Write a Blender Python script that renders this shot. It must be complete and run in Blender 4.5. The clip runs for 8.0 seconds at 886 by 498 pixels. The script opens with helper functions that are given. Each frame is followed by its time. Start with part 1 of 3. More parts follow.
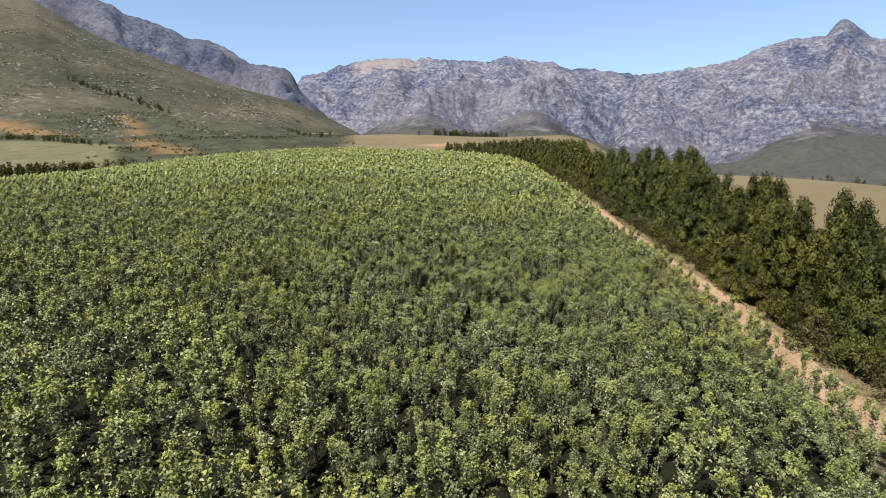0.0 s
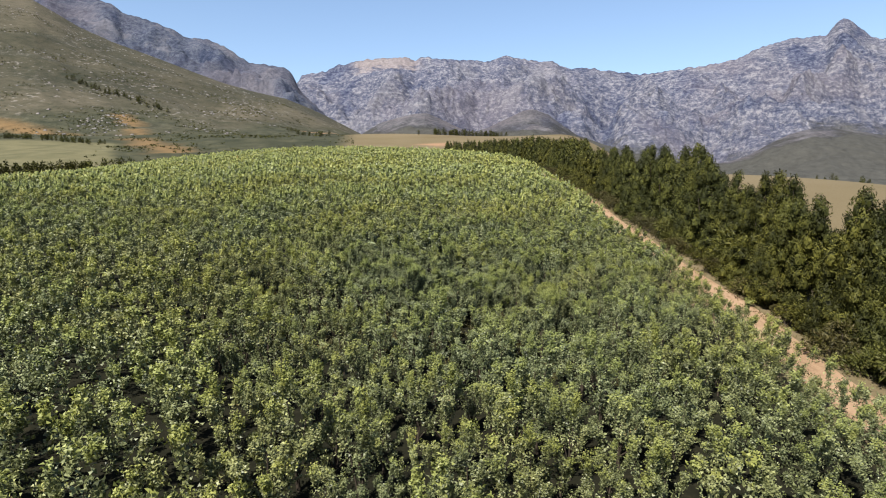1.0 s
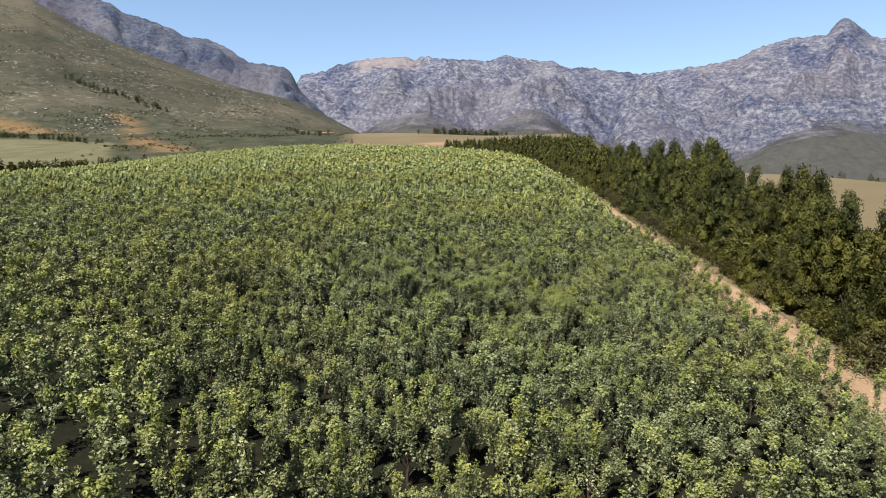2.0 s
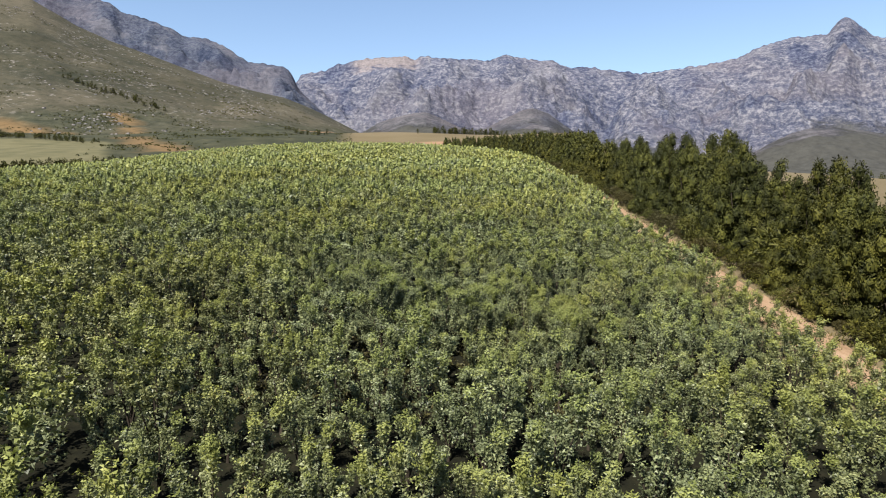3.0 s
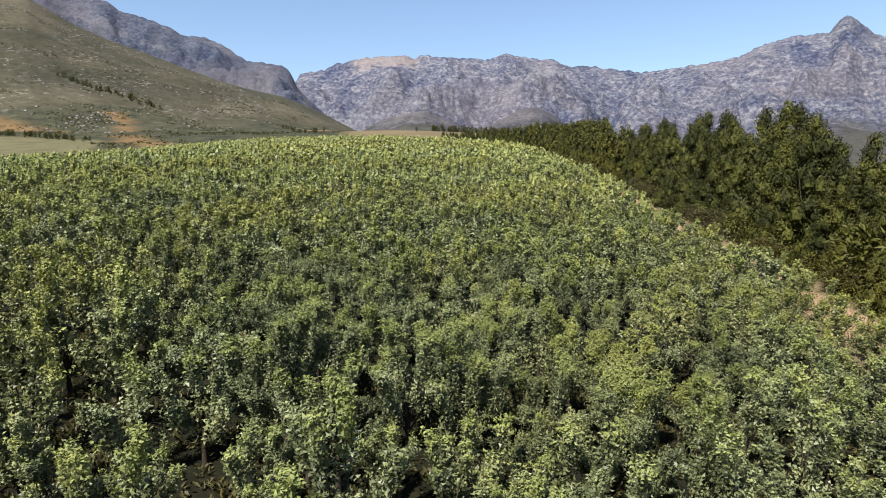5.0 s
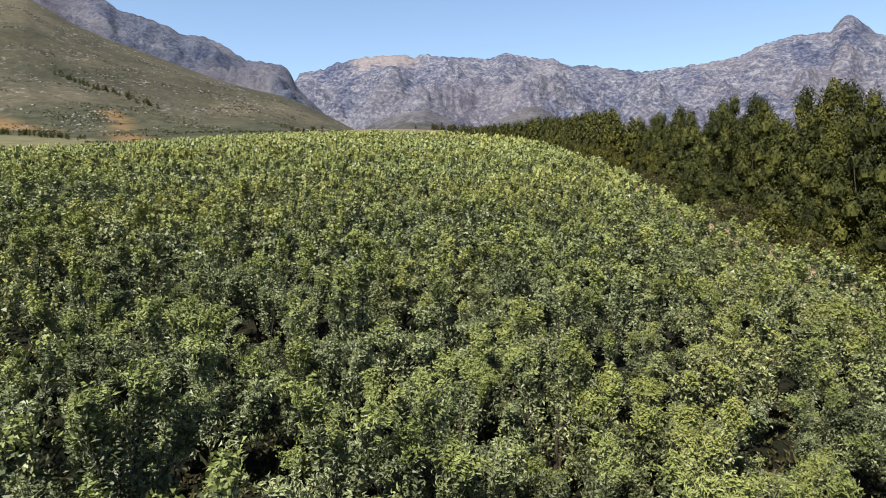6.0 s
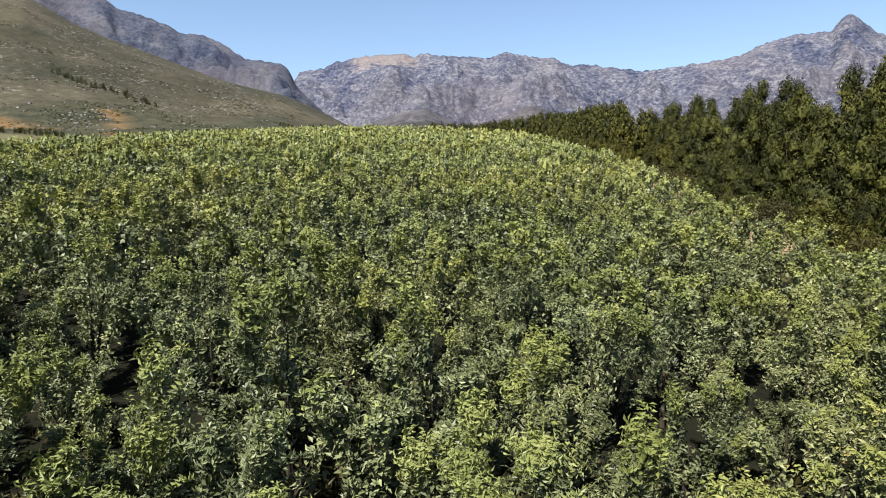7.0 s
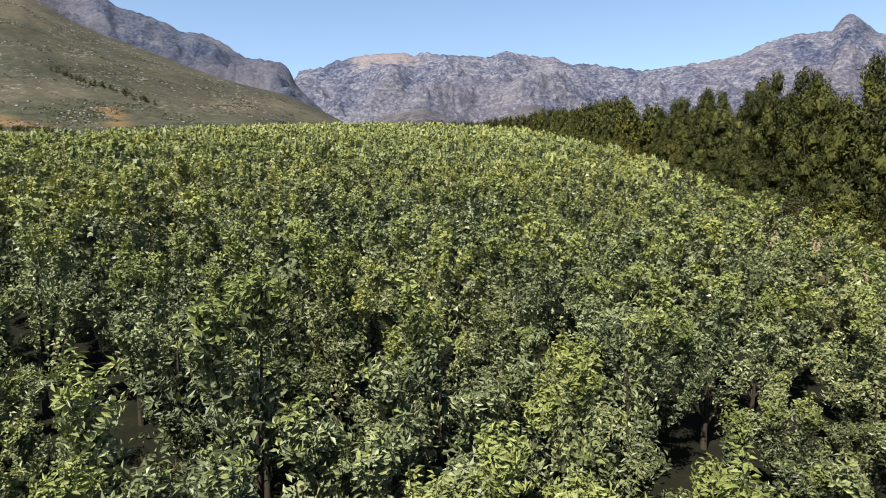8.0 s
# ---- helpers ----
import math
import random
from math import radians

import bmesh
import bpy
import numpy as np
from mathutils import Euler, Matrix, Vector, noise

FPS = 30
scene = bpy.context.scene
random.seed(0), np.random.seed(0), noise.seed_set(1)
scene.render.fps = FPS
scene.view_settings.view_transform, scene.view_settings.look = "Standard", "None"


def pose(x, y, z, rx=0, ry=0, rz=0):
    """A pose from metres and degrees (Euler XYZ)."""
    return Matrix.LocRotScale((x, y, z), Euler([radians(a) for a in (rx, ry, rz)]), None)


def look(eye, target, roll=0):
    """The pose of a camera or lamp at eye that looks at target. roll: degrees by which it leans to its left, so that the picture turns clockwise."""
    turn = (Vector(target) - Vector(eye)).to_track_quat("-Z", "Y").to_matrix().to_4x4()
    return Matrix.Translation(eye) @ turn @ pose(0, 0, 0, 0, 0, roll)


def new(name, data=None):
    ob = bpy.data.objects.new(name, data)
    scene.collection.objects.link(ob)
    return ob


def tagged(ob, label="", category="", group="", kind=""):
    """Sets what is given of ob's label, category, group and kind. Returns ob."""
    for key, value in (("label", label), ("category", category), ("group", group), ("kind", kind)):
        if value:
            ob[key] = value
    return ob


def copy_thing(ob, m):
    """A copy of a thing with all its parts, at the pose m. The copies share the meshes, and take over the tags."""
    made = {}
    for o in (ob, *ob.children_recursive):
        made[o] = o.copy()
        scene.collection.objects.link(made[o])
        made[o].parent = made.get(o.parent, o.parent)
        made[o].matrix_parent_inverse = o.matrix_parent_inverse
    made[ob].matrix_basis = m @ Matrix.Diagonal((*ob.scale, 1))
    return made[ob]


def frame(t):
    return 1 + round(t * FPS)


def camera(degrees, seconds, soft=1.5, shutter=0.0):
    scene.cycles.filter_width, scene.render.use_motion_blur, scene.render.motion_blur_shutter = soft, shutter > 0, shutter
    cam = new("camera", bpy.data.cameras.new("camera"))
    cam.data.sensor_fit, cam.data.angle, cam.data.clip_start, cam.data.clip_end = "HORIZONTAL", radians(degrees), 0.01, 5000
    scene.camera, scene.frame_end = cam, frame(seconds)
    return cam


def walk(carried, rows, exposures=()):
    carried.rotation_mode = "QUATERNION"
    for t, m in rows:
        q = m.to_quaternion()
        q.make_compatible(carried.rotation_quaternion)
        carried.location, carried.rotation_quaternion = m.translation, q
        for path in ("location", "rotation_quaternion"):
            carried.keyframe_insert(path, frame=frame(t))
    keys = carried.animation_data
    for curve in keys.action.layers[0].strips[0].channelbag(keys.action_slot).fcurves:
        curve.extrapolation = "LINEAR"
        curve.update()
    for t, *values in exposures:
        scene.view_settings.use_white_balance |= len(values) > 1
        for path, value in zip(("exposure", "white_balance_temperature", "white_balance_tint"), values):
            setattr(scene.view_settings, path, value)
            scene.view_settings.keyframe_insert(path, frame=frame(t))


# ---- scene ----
EYE, TILT = 16.0, -3.0
cam = camera(70.0, 8.0, soft=1.0)
# seconds, metres right, ahead and up, then degrees of pitch, roll and yaw
ROWS = [
    (0.0, 0.000, 0.000, 0.000, 0.000, 0.000, 0.000),
    (0.5, 0.041, 1.155, 0.008, -0.021, -0.019, -0.012),
    (1.0, 0.103, 3.016, -0.033, -0.036, -0.027, -0.020),
    (1.5, 0.162, 5.274, -0.115, -0.046, -0.026, -0.023),
    (3.0, 1.012, 14.636, -0.364, -0.057, 0.010, -0.014),
    (3.5, 1.355, 18.653, -0.445, -0.057, 0.027, -0.008),
    (4.0, 1.678, 22.676, -0.563, -0.058, 0.043, -0.001),
    (4.5, 2.050, 26.926, -0.723, -0.061, 0.057, 0.006),
    (6.0, 3.350, 40.140, -1.208, -0.085, 0.063, 0.019),
    (6.5, 3.685, 44.462, -1.264, -0.103, 0.046, 0.019),
    (7.0, 3.858, 47.530, -1.430, -0.127, 0.018, 0.014),
    (7.5, 3.761, 49.348, -1.585, -0.158, -0.024, 0.006),
    (8.0, 3.649, 49.985, -1.707, -0.198, -0.083, -0.008),
]
walk(cam, [(t, pose(x, y, EYE + z, 90 + TILT + p, r, w)) for t, x, y, z, p, r, w in ROWS], exposures=[(0.0, 1.58), (8.0, 1.58)])

# ---- light ----
SUN_UP, SUN_LEFT = radians(50), radians(150)  # height of the sun, and its bearing to the left of straight ahead
sun_way = Vector((-math.sin(SUN_LEFT) * math.cos(SUN_UP), math.cos(SUN_LEFT) * math.cos(SUN_UP), math.sin(SUN_UP)))
sun = new("sun", bpy.data.lights.new("sun", "SUN"))
sun.data.energy, sun.data.angle, sun.data.color = 5.0, radians(0.53), (1.0, 0.95, 0.87)
sun.matrix_world = look(sun_way * 100, (0, 0, 0))
world = bpy.data.worlds.new("clear_sky")
scene.world = world
world.use_nodes = True
sky = world.node_tree.nodes.new("ShaderNodeTexSky")
sky.sky_type, sky.sun_disc = "NISHITA", False
sky.sun_elevation, sky.sun_rotation = SUN_UP, -SUN_LEFT
sky.altitude, sky.air_density, sky.dust_density, sky.ozone_density = 400, 1.0, 0.9, 1.0
backing = world.node_tree.nodes["Background"]
backing.inputs["Strength"].default_value = 0.0675
world.node_tree.links.new(sky.outputs[0], backing.inputs["Color"])


# ---- materials ----
class Nodes:
    """A small wrapper round a material's node tree."""

    def __init__(self, name, roughness=0.9, specular=0.2):
        self.mat = bpy.data.materials.new(name)
        self.mat.use_nodes = True
        self.tree = self.mat.node_tree
        self.bsdf = self.tree.nodes["Principled BSDF"]
        self.bsdf.inputs["Roughness"].default_value = roughness
        self.bsdf.inputs["Specular IOR Level"].default_value = specular

    def add(self, kind, **inputs):
        node = self.tree.nodes.new(kind)
        for key, value in inputs.items():
            self.put(node, key.replace("_", " "), value)
        return node

    def put(self, node, key, value):
        key = int(key) if isinstance(key, str) and key.isdigit() else key
        if isinstance(value, bpy.types.NodeSocket):
            self.tree.links.new(value, node.inputs[key])
        else:
            node.inputs[key].default_value = value

    def place(self):
        return self.add("ShaderNodeNewGeometry").outputs["Position"]

    def noise(self, scale, detail=4.0, roughness=0.55, vector=None, distortion=0.0):
        node = self.add("ShaderNodeTexNoise", Scale=scale, Detail=detail, Roughness=roughness, Distortion=distortion)
        self.put(node, "Vector", vector or self.place())
        return node.outputs["Fac"]

    def stretch(self, x, y, z):
        node = self.add("ShaderNodeMapping", Vector=self.place())
        node.inputs["Scale"].default_value = (x, y, z)
        return node.outputs[0]

    def ramp(self, fac, *stops):
        node = self.add("ShaderNodeValToRGB", Fac=fac)
        while len(node.color_ramp.elements) < len(stops):
            node.color_ramp.elements.new(0.5)
        for element, (at, colour) in zip(node.color_ramp.elements, stops):
            element.position, element.color = at, (*colour, 1)
        return node.outputs["Color"]

    def mask(self, fac, low, high):
        node = self.add("ShaderNodeMapRange", Value=fac)
        node.interpolation_type = "SMOOTHSTEP"
        node.inputs["From Min"].default_value, node.inputs["From Max"].default_value = low, high
        return node.outputs[0]

    def math(self, kind, a, b=0.0):
        node = self.add("ShaderNodeMath")
        node.operation = kind
        self.put(node, 0, a), self.put(node, 1, b)
        return node.outputs[0]

    def mix(self, fac, a, b, kind="MIX"):
        node = self.add("ShaderNodeMix")
        node.data_type, node.blend_type = "RGBA", kind
        for key, value in ((0, fac), (6, a), (7, b)):
            self.put(node, key, (*value, 1) if isinstance(value, tuple) and len(value) == 3 else value)
        return node.outputs[2]

    def axes(self):
        node = self.add("ShaderNodeSeparateXYZ", Vector=self.place())
        return node.outputs

    def bump(self, height, strength, distance):
        node = self.add("ShaderNodeBump", Height=height, Strength=strength, Distance=distance)
        self.put(self.bsdf, "Normal", node.outputs[0])

    def done(self, colour):
        self.put(self.bsdf, "Base Color", colour if isinstance(colour, bpy.types.NodeSocket) else (*colour, 1))
        return self.mat


def leaf_material(name, stops, roughness, specular, glow=0.3, field=0.4, scale=0.22):
    """Leaves whose colour varies leaf by leaf, tree by tree and over the field."""
    n = Nodes(name, roughness, specular)
    leaf = n.add("ShaderNodeNewGeometry").outputs["Random Per Island"]
    tree = n.mask(n.noise(scale, 3.0, 0.6), 0.3, 0.7)
    value = n.math("ADD", n.math("MULTIPLY", leaf, 1 - field), n.math("MULTIPLY", tree, field))
    colour = n.ramp(value, *stops)
    tint = n.mask(n.noise(0.05, 4.0, 0.6), 0.4, 0.62)
    colour = n.mix(tint, n.mix(1.0, colour, (0.95, 1.0, 1.08), "MULTIPLY"), n.mix(1.0, colour, (1.04, 1.0, 0.86), "MULTIPLY"))
    n.done(colour)
    through_leaf = n.add("ShaderNodeBsdfTranslucent", Color=n.mix(1.0, colour, (1.0, 1.0, 0.45), "MULTIPLY"))
    both = n.add("ShaderNodeMixShader")
    n.put(both, 0, glow), n.put(both, 1, n.bsdf.outputs[0]), n.put(both, 2, through_leaf.outputs[0])
    n.put(n.tree.nodes["Material Output"], "Surface", both.outputs[0])
    return n.mat


def bark_material(name, dark, light):
    n = Nodes(name, 0.95, 0.1)
    grain = n.noise(7.0, 5.0, 0.65, n.stretch(1, 1, 0.2))
    n.bump(grain, 0.6, 0.03)
    return n.done(n.ramp(grain, (0.3, dark), (0.7, light)))


def rust_strips(n, strips):
    """Mask of ragged bands between pairs of places, each with its half width."""
    x, y = n.axes()[0:2]
    ragged = n.math("MULTIPLY", n.math("SUBTRACT", n.noise(0.02, 4.0), 0.5), 60.0)
    rust = 0.0
    for (x0, y0), (x1, y1), wide in strips:
        length = math.hypot(x1 - x0, y1 - y0)
        cx, cy = (x1 - x0) / length, (y1 - y0) / length
        dx, dy = n.math("SUBTRACT", x, x0), n.math("SUBTRACT", y, y0)
        on = n.math("ADD", n.math("ADD", n.math("MULTIPLY", dx, cx), n.math("MULTIPLY", dy, cy)), ragged)
        off = n.math("ADD", n.math("ABSOLUTE", n.math("SUBTRACT", n.math("MULTIPLY", dx, cy), n.math("MULTIPLY", dy, cx))), ragged)
        band = n.math("MULTIPLY", n.math("MULTIPLY", n.mask(on, 0, 20), n.mask(on, length, length - 20)), n.mask(off, wide + 22, wide - 16))
        rust = n.math("MAXIMUM", rust, band)
    return rust


def ground_material():
    n = Nodes("grassy_ground", 0.97, 0.1)
    x, y = n.axes()[0:2]
    wobble = n.math("MULTIPLY", n.math("SUBTRACT", n.noise(0.02, 3.0), 0.5), 30.0)
    fine = n.noise(1.6, 6.0, 0.7)
    broad = n.noise(0.012, 4.0)
    gold = n.ramp(n.math("ADD", n.math("MULTIPLY", fine, 0.45), n.math("MULTIPLY", broad, 0.55)), (0.3, (0.0611, 0.0459, 0.0234)), (0.5, (0.0832, 0.0653, 0.036)), (0.7, (0.101, 0.0801, 0.0486)))
    # near-black orchard floor: the shade under the trees is put into its colour
    shaded_soil = n.ramp(fine, (0.3, (0.00363, 0.00363, 0.00181)), (0.55, (0.00665, 0.00665, 0.00302)), (0.75, (0.0145, 0.0121, 0.00665)))
    meadow = n.ramp(n.noise(0.05, 5.0), (0.3, (0.0514, 0.0495, 0.0254)), (0.7, (0.0816, 0.0737, 0.0399)))
    scrub = n.ramp(n.noise(0.035, 6.0, 0.7), (0.3, (0.0109, 0.0133, 0.00725)), (0.55, (0.0272, 0.0278, 0.0157)), (0.75, (0.0514, 0.0472, 0.0284)))
    far = n.mask(n.math("ADD", y, n.math("MULTIPLY", wobble, 0.6)), 345, 365)
    # the farther ground: scrub to the west, meadow at its foot, golden fields in the middle
    side = n.math("ADD", n.math("ADD", x, n.math("MULTIPLY", y, 0.14)), wobble)
    distance = n.mix(n.mask(side, -26, 8), scrub, gold)
    pasture = n.math("MULTIPLY", n.mask(n.math("ADD", n.math("ADD", x, n.math("MULTIPLY", y, 0.50)), wobble), 0, -18), n.mask(n.math("ADD", y, wobble), 800, 760))
    distance = n.mix(pasture, distance, meadow)
    near = n.mix(n.mask(n.math("ADD", x, n.math("MULTIPLY", wobble, 0.1)), 23.5, 25.5), shaded_soil, gold)
    rust = n.math("MULTIPLY", rust_strips(n, (((-420, 880), (-272, 647), 13),)), n.mask(n.noise(0.035, 5.0, 0.7), 0.28, 0.46))
    distance = n.mix(rust, distance, n.ramp(fine, (0.3, (0.060, 0.040, 0.0185)), (0.7, (0.115, 0.073, 0.034))))
    bank = rust_strips(n, (((-30, 735), (12, 770), 14),))
    distance = n.mix(bank, distance, n.ramp(fine, (0.3, (0.121, 0.0696, 0.0393)), (0.7, (0.206, 0.127, 0.0785))))
    # the orchard's western limit
    limit = n.math("ADD", n.math("ADD", x, n.math("MULTIPLY", n.math("MAXIMUM", y, 58.0), 0.74)), n.math("MULTIPLY", wobble, 0.2))
    near = n.mix(n.mask(limit, -11, -15), near, meadow)
    n.bump(fine, 0.5, 0.15)
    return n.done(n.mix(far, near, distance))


def road_material():
    n = Nodes("sandy_road", 0.95, 0.15)
    fine, broad = n.noise(5.0, 8.0, 0.7), n.noise(0.35, 4.0, 0.6)
    rut = n.noise(0.9, 3.0, 0.5, n.stretch(2.2, 0.12, 1))
    tone = n.math("ADD", n.math("MULTIPLY", fine, 0.35), n.math("ADD", n.math("MULTIPLY", broad, 0.35), n.math("MULTIPLY", rut, 0.3)))
    n.bump(fine, 0.7, 0.06)
    return n.done(n.ramp(tone, (0.36, (0.103, 0.0635, 0.0363)), (0.5, (0.17, 0.111, 0.0665)), (0.66, (0.224, 0.157, 0.103))))


def rock_material(name, dark, mid, light, green, low, high, size, plateau=False):
    """Bare mountain rock, with scrub on the lower slopes between the heights low and high."""
    n = Nodes(name, 0.95, 0.1)
    z = n.axes()[2]
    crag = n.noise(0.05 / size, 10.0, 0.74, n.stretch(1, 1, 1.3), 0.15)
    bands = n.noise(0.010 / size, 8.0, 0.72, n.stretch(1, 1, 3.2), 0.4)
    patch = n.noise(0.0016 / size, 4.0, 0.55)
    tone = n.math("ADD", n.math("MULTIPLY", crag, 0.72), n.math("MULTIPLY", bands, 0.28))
    # the bump's hollows take the dark stop: crevice shade put into the colour
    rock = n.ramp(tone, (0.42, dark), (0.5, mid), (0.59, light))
    if plateau:
        x = n.axes()[0]
        top = n.math("MULTIPLY", n.math("MULTIPLY", n.mask(x, -560, -420), n.mask(x, -90, -170)), n.mask(n.math("ADD", z, n.math("MULTIPLY", n.math("SUBTRACT", bands, 0.5), 260.0)), 770, 815))
        rock = n.mix(n.math("MULTIPLY", top, 0.55), rock, (0.23, 0.188, 0.17))
    # broad blue-dark patches: ravine shadow put into the rock's colour
    shade_noise = n.noise(0.0045 / size, 4.0, 0.6, n.stretch(1, 1, 0.8), 0.4)
    rock = n.mix(n.mask(shade_noise, 0.52, 0.64), rock, n.mix(1.0, rock, (0.58, 0.64, 0.77), "MULTIPLY"))
    rock = n.mix(n.mask(shade_noise, 0.46, 0.36), rock, n.mix(0.3, rock, (0.181, 0.175, 0.188)))
    rock = n.mix(n.mask(patch, 0.45, 0.65), rock, n.mix(0.3, rock, (0.145, 0.121, 0.127)))
    height = n.math("ADD", z, n.math("ADD", n.math("MULTIPLY", n.math("SUBTRACT", patch, 0.5), 1000.0 * size), n.math("MULTIPLY", n.math("SUBTRACT", bands, 0.5), 260.0 * size)))
    scrub = n.ramp(n.noise(0.03 / size, 8.0, 0.75), (0.35, tuple(c * 0.72 for c in green)), (0.65, tuple(c * 1.22 for c in green)))
    cover = n.mask(height, high, low)
    n.bump(n.math("MULTIPLY", tone, n.math("SUBTRACT", 1.0, n.math("MULTIPLY", cover, 0.85))), 1.0, 34.0 * size)
    return n.done(n.mix(cover, rock, scrub))


def hillside_material():
    """An olive slope with grey boulder fields, dark bushes and strips of rust-coloured scrub."""
    n = Nodes("fynbos_hillside", 0.95, 0.1)
    z = n.axes()[2]
    broad, fine = n.noise(0.004, 5.0, 0.6), n.noise(0.05, 6.0, 0.72)
    olive = n.ramp(n.math("ADD", n.math("MULTIPLY", broad, 0.6), n.math("MULTIPLY", fine, 0.4)), (0.35, (0.0148, 0.0166, 0.0106)), (0.5, (0.0351, 0.0323, 0.0214)), (0.65, (0.058, 0.0502, 0.0351)))
    bushes = n.math("MULTIPLY", n.mask(n.noise(0.075, 3.0, 0.6, n.stretch(1, 1, 1.6)), 0.58, 0.66), n.mask(n.noise(0.005, 3.0), 0.62, 0.42))
    olive = n.mix(n.math("MULTIPLY", bushes, 0.8), olive, (0.0193, 0.0217, 0.0133))
    boulders = n.math("MULTIPLY", n.mask(n.noise(0.085, 4.0, 0.65), 0.57, 0.66), n.mask(n.noise(0.006, 4.0), 0.43, 0.58))
    olive = n.mix(n.math("MULTIPLY", boulders, 0.75), olive, (0.127, 0.115, 0.106))
    rust = rust_strips(n, (((-790, 1040), (-505, 925), 17), ((-590, 1166), (-511, 1067), 10), ((-511, 1067), (-400, 860), 12)))
    low = n.math("ADD", z, n.math("MULTIPLY", n.math("SUBTRACT", broad, 0.5), 320.0))
    green = n.ramp(fine, (0.35, (0.0133, 0.0157, 0.00903)), (0.65, (0.0399, 0.0399, 0.0242)))
    olive = n.mix(n.math("MULTIPLY", n.mask(low, 250, 150), 0.8), olive, green)
    rust = n.math("MULTIPLY", rust, n.mask(n.noise(0.035, 5.0, 0.7, n.stretch(0.5, 1, 1)), 0.28, 0.46))
    n.bump(fine, 0.8, 3.0)
    return n.done(n.mix(rust, olive, n.ramp(fine, (0.3, (0.060, 0.040, 0.0185)), (0.7, (0.115, 0.073, 0.034)))))


MAT = {
    "straw": leaf_material("dry_grass", [(0.0, (0.0483, 0.0411, 0.017)), (0.5, (0.0968, 0.0773, 0.0338)), (1.0, (0.154, 0.122, 0.058))], 0.8, 0.1, 0.2),
    "pear": leaf_material("orchard_leaves", [(0.0, (0.012, 0.016, 0.0065)), (0.5, (0.088, 0.098, 0.042)), (0.95, (0.200, 0.209, 0.094)), (1.0, (0.125, 0.064, 0.0235))], 0.5, 0.3, 0.12, 0.52, 0.5),
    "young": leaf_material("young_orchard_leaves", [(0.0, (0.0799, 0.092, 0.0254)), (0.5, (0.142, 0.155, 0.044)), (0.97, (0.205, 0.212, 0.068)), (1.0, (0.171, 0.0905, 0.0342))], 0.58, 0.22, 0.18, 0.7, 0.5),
    "pine": leaf_material("windbreak_foliage", [(0.0, (0.0075, 0.0088, 0.0019)), (0.45, (0.0225, 0.0245, 0.0050)), (1.0, (0.080, 0.078, 0.0155))], 0.65, 0.12, 0.12, 0.6, 0.45),
    "lime": leaf_material("lime_green_leaves", [(0.0, (0.0302, 0.0338, 0.00604)), (0.5, (0.0575, 0.0593, 0.0121)), (1.0, (0.0903, 0.0848, 0.0206))], 0.6, 0.2, 0.25),
    "shrub": leaf_material("shrub_leaves", [(0.0, (0.0212, 0.0206, 0.00604)), (0.5, (0.0423, 0.0374, 0.0121)), (1.0, (0.0719, 0.0603, 0.0207))], 0.6, 0.2, 0.2),
    "bark": bark_material("orchard_bark", (0.014, 0.011, 0.008), (0.038, 0.030, 0.022)),
    "trunk": bark_material("windbreak_bark", (0.0181, 0.0145, 0.0109), (0.0665, 0.0532, 0.0423)),
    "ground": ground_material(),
    "road": road_material(),
    "apron": rock_material("foothill_scrub", (0.035, 0.037, 0.045), (0.058, 0.058, 0.065), (0.103, 0.101, 0.106), (0.034, 0.0335, 0.030), 240, 330, 0.7),
    "hillside": hillside_material(),
    "boulder": rock_material("boulder_stone", (0.0591, 0.0555, 0.0519), (0.104, 0.0958, 0.0926), (0.155, 0.148, 0.141), (0.037, 0.037, 0.0259), -500, -400, 0.02),
    # distance haze and bluish shadow are put into the next two rock colours
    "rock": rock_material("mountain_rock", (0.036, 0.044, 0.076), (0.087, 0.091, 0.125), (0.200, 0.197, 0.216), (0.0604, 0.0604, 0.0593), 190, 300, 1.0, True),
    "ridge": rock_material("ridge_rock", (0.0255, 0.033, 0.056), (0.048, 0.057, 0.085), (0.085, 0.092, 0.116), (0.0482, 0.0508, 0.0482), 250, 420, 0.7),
}


# ---- shape of the land ----
def ease(low, high, v):
    v = np.clip((v - low) / (high - low), 0, 1)
    return v * v * (3 - 2 * v)


def canopy(x, y):
    """Height of the orchard's canopy over the domed hill."""
    x = np.clip(np.maximum(x, -(0.8 * np.maximum(y, 0) + 40)), -340, 48)
    y = np.clip(y, -25, 352)
    u, v = x / 100, (y - 60) / 100
    z = -4.397 - 7.969 * u + 15.725 * v - 3.02 * u * u + 10.739 * u * v + 1.884 * v * v - 4.49 * u * u * v - 4.908 * u * v * v - 1.093 * v**3 - 2.648 * u**3
    return EYE + z


TREE = 3.2


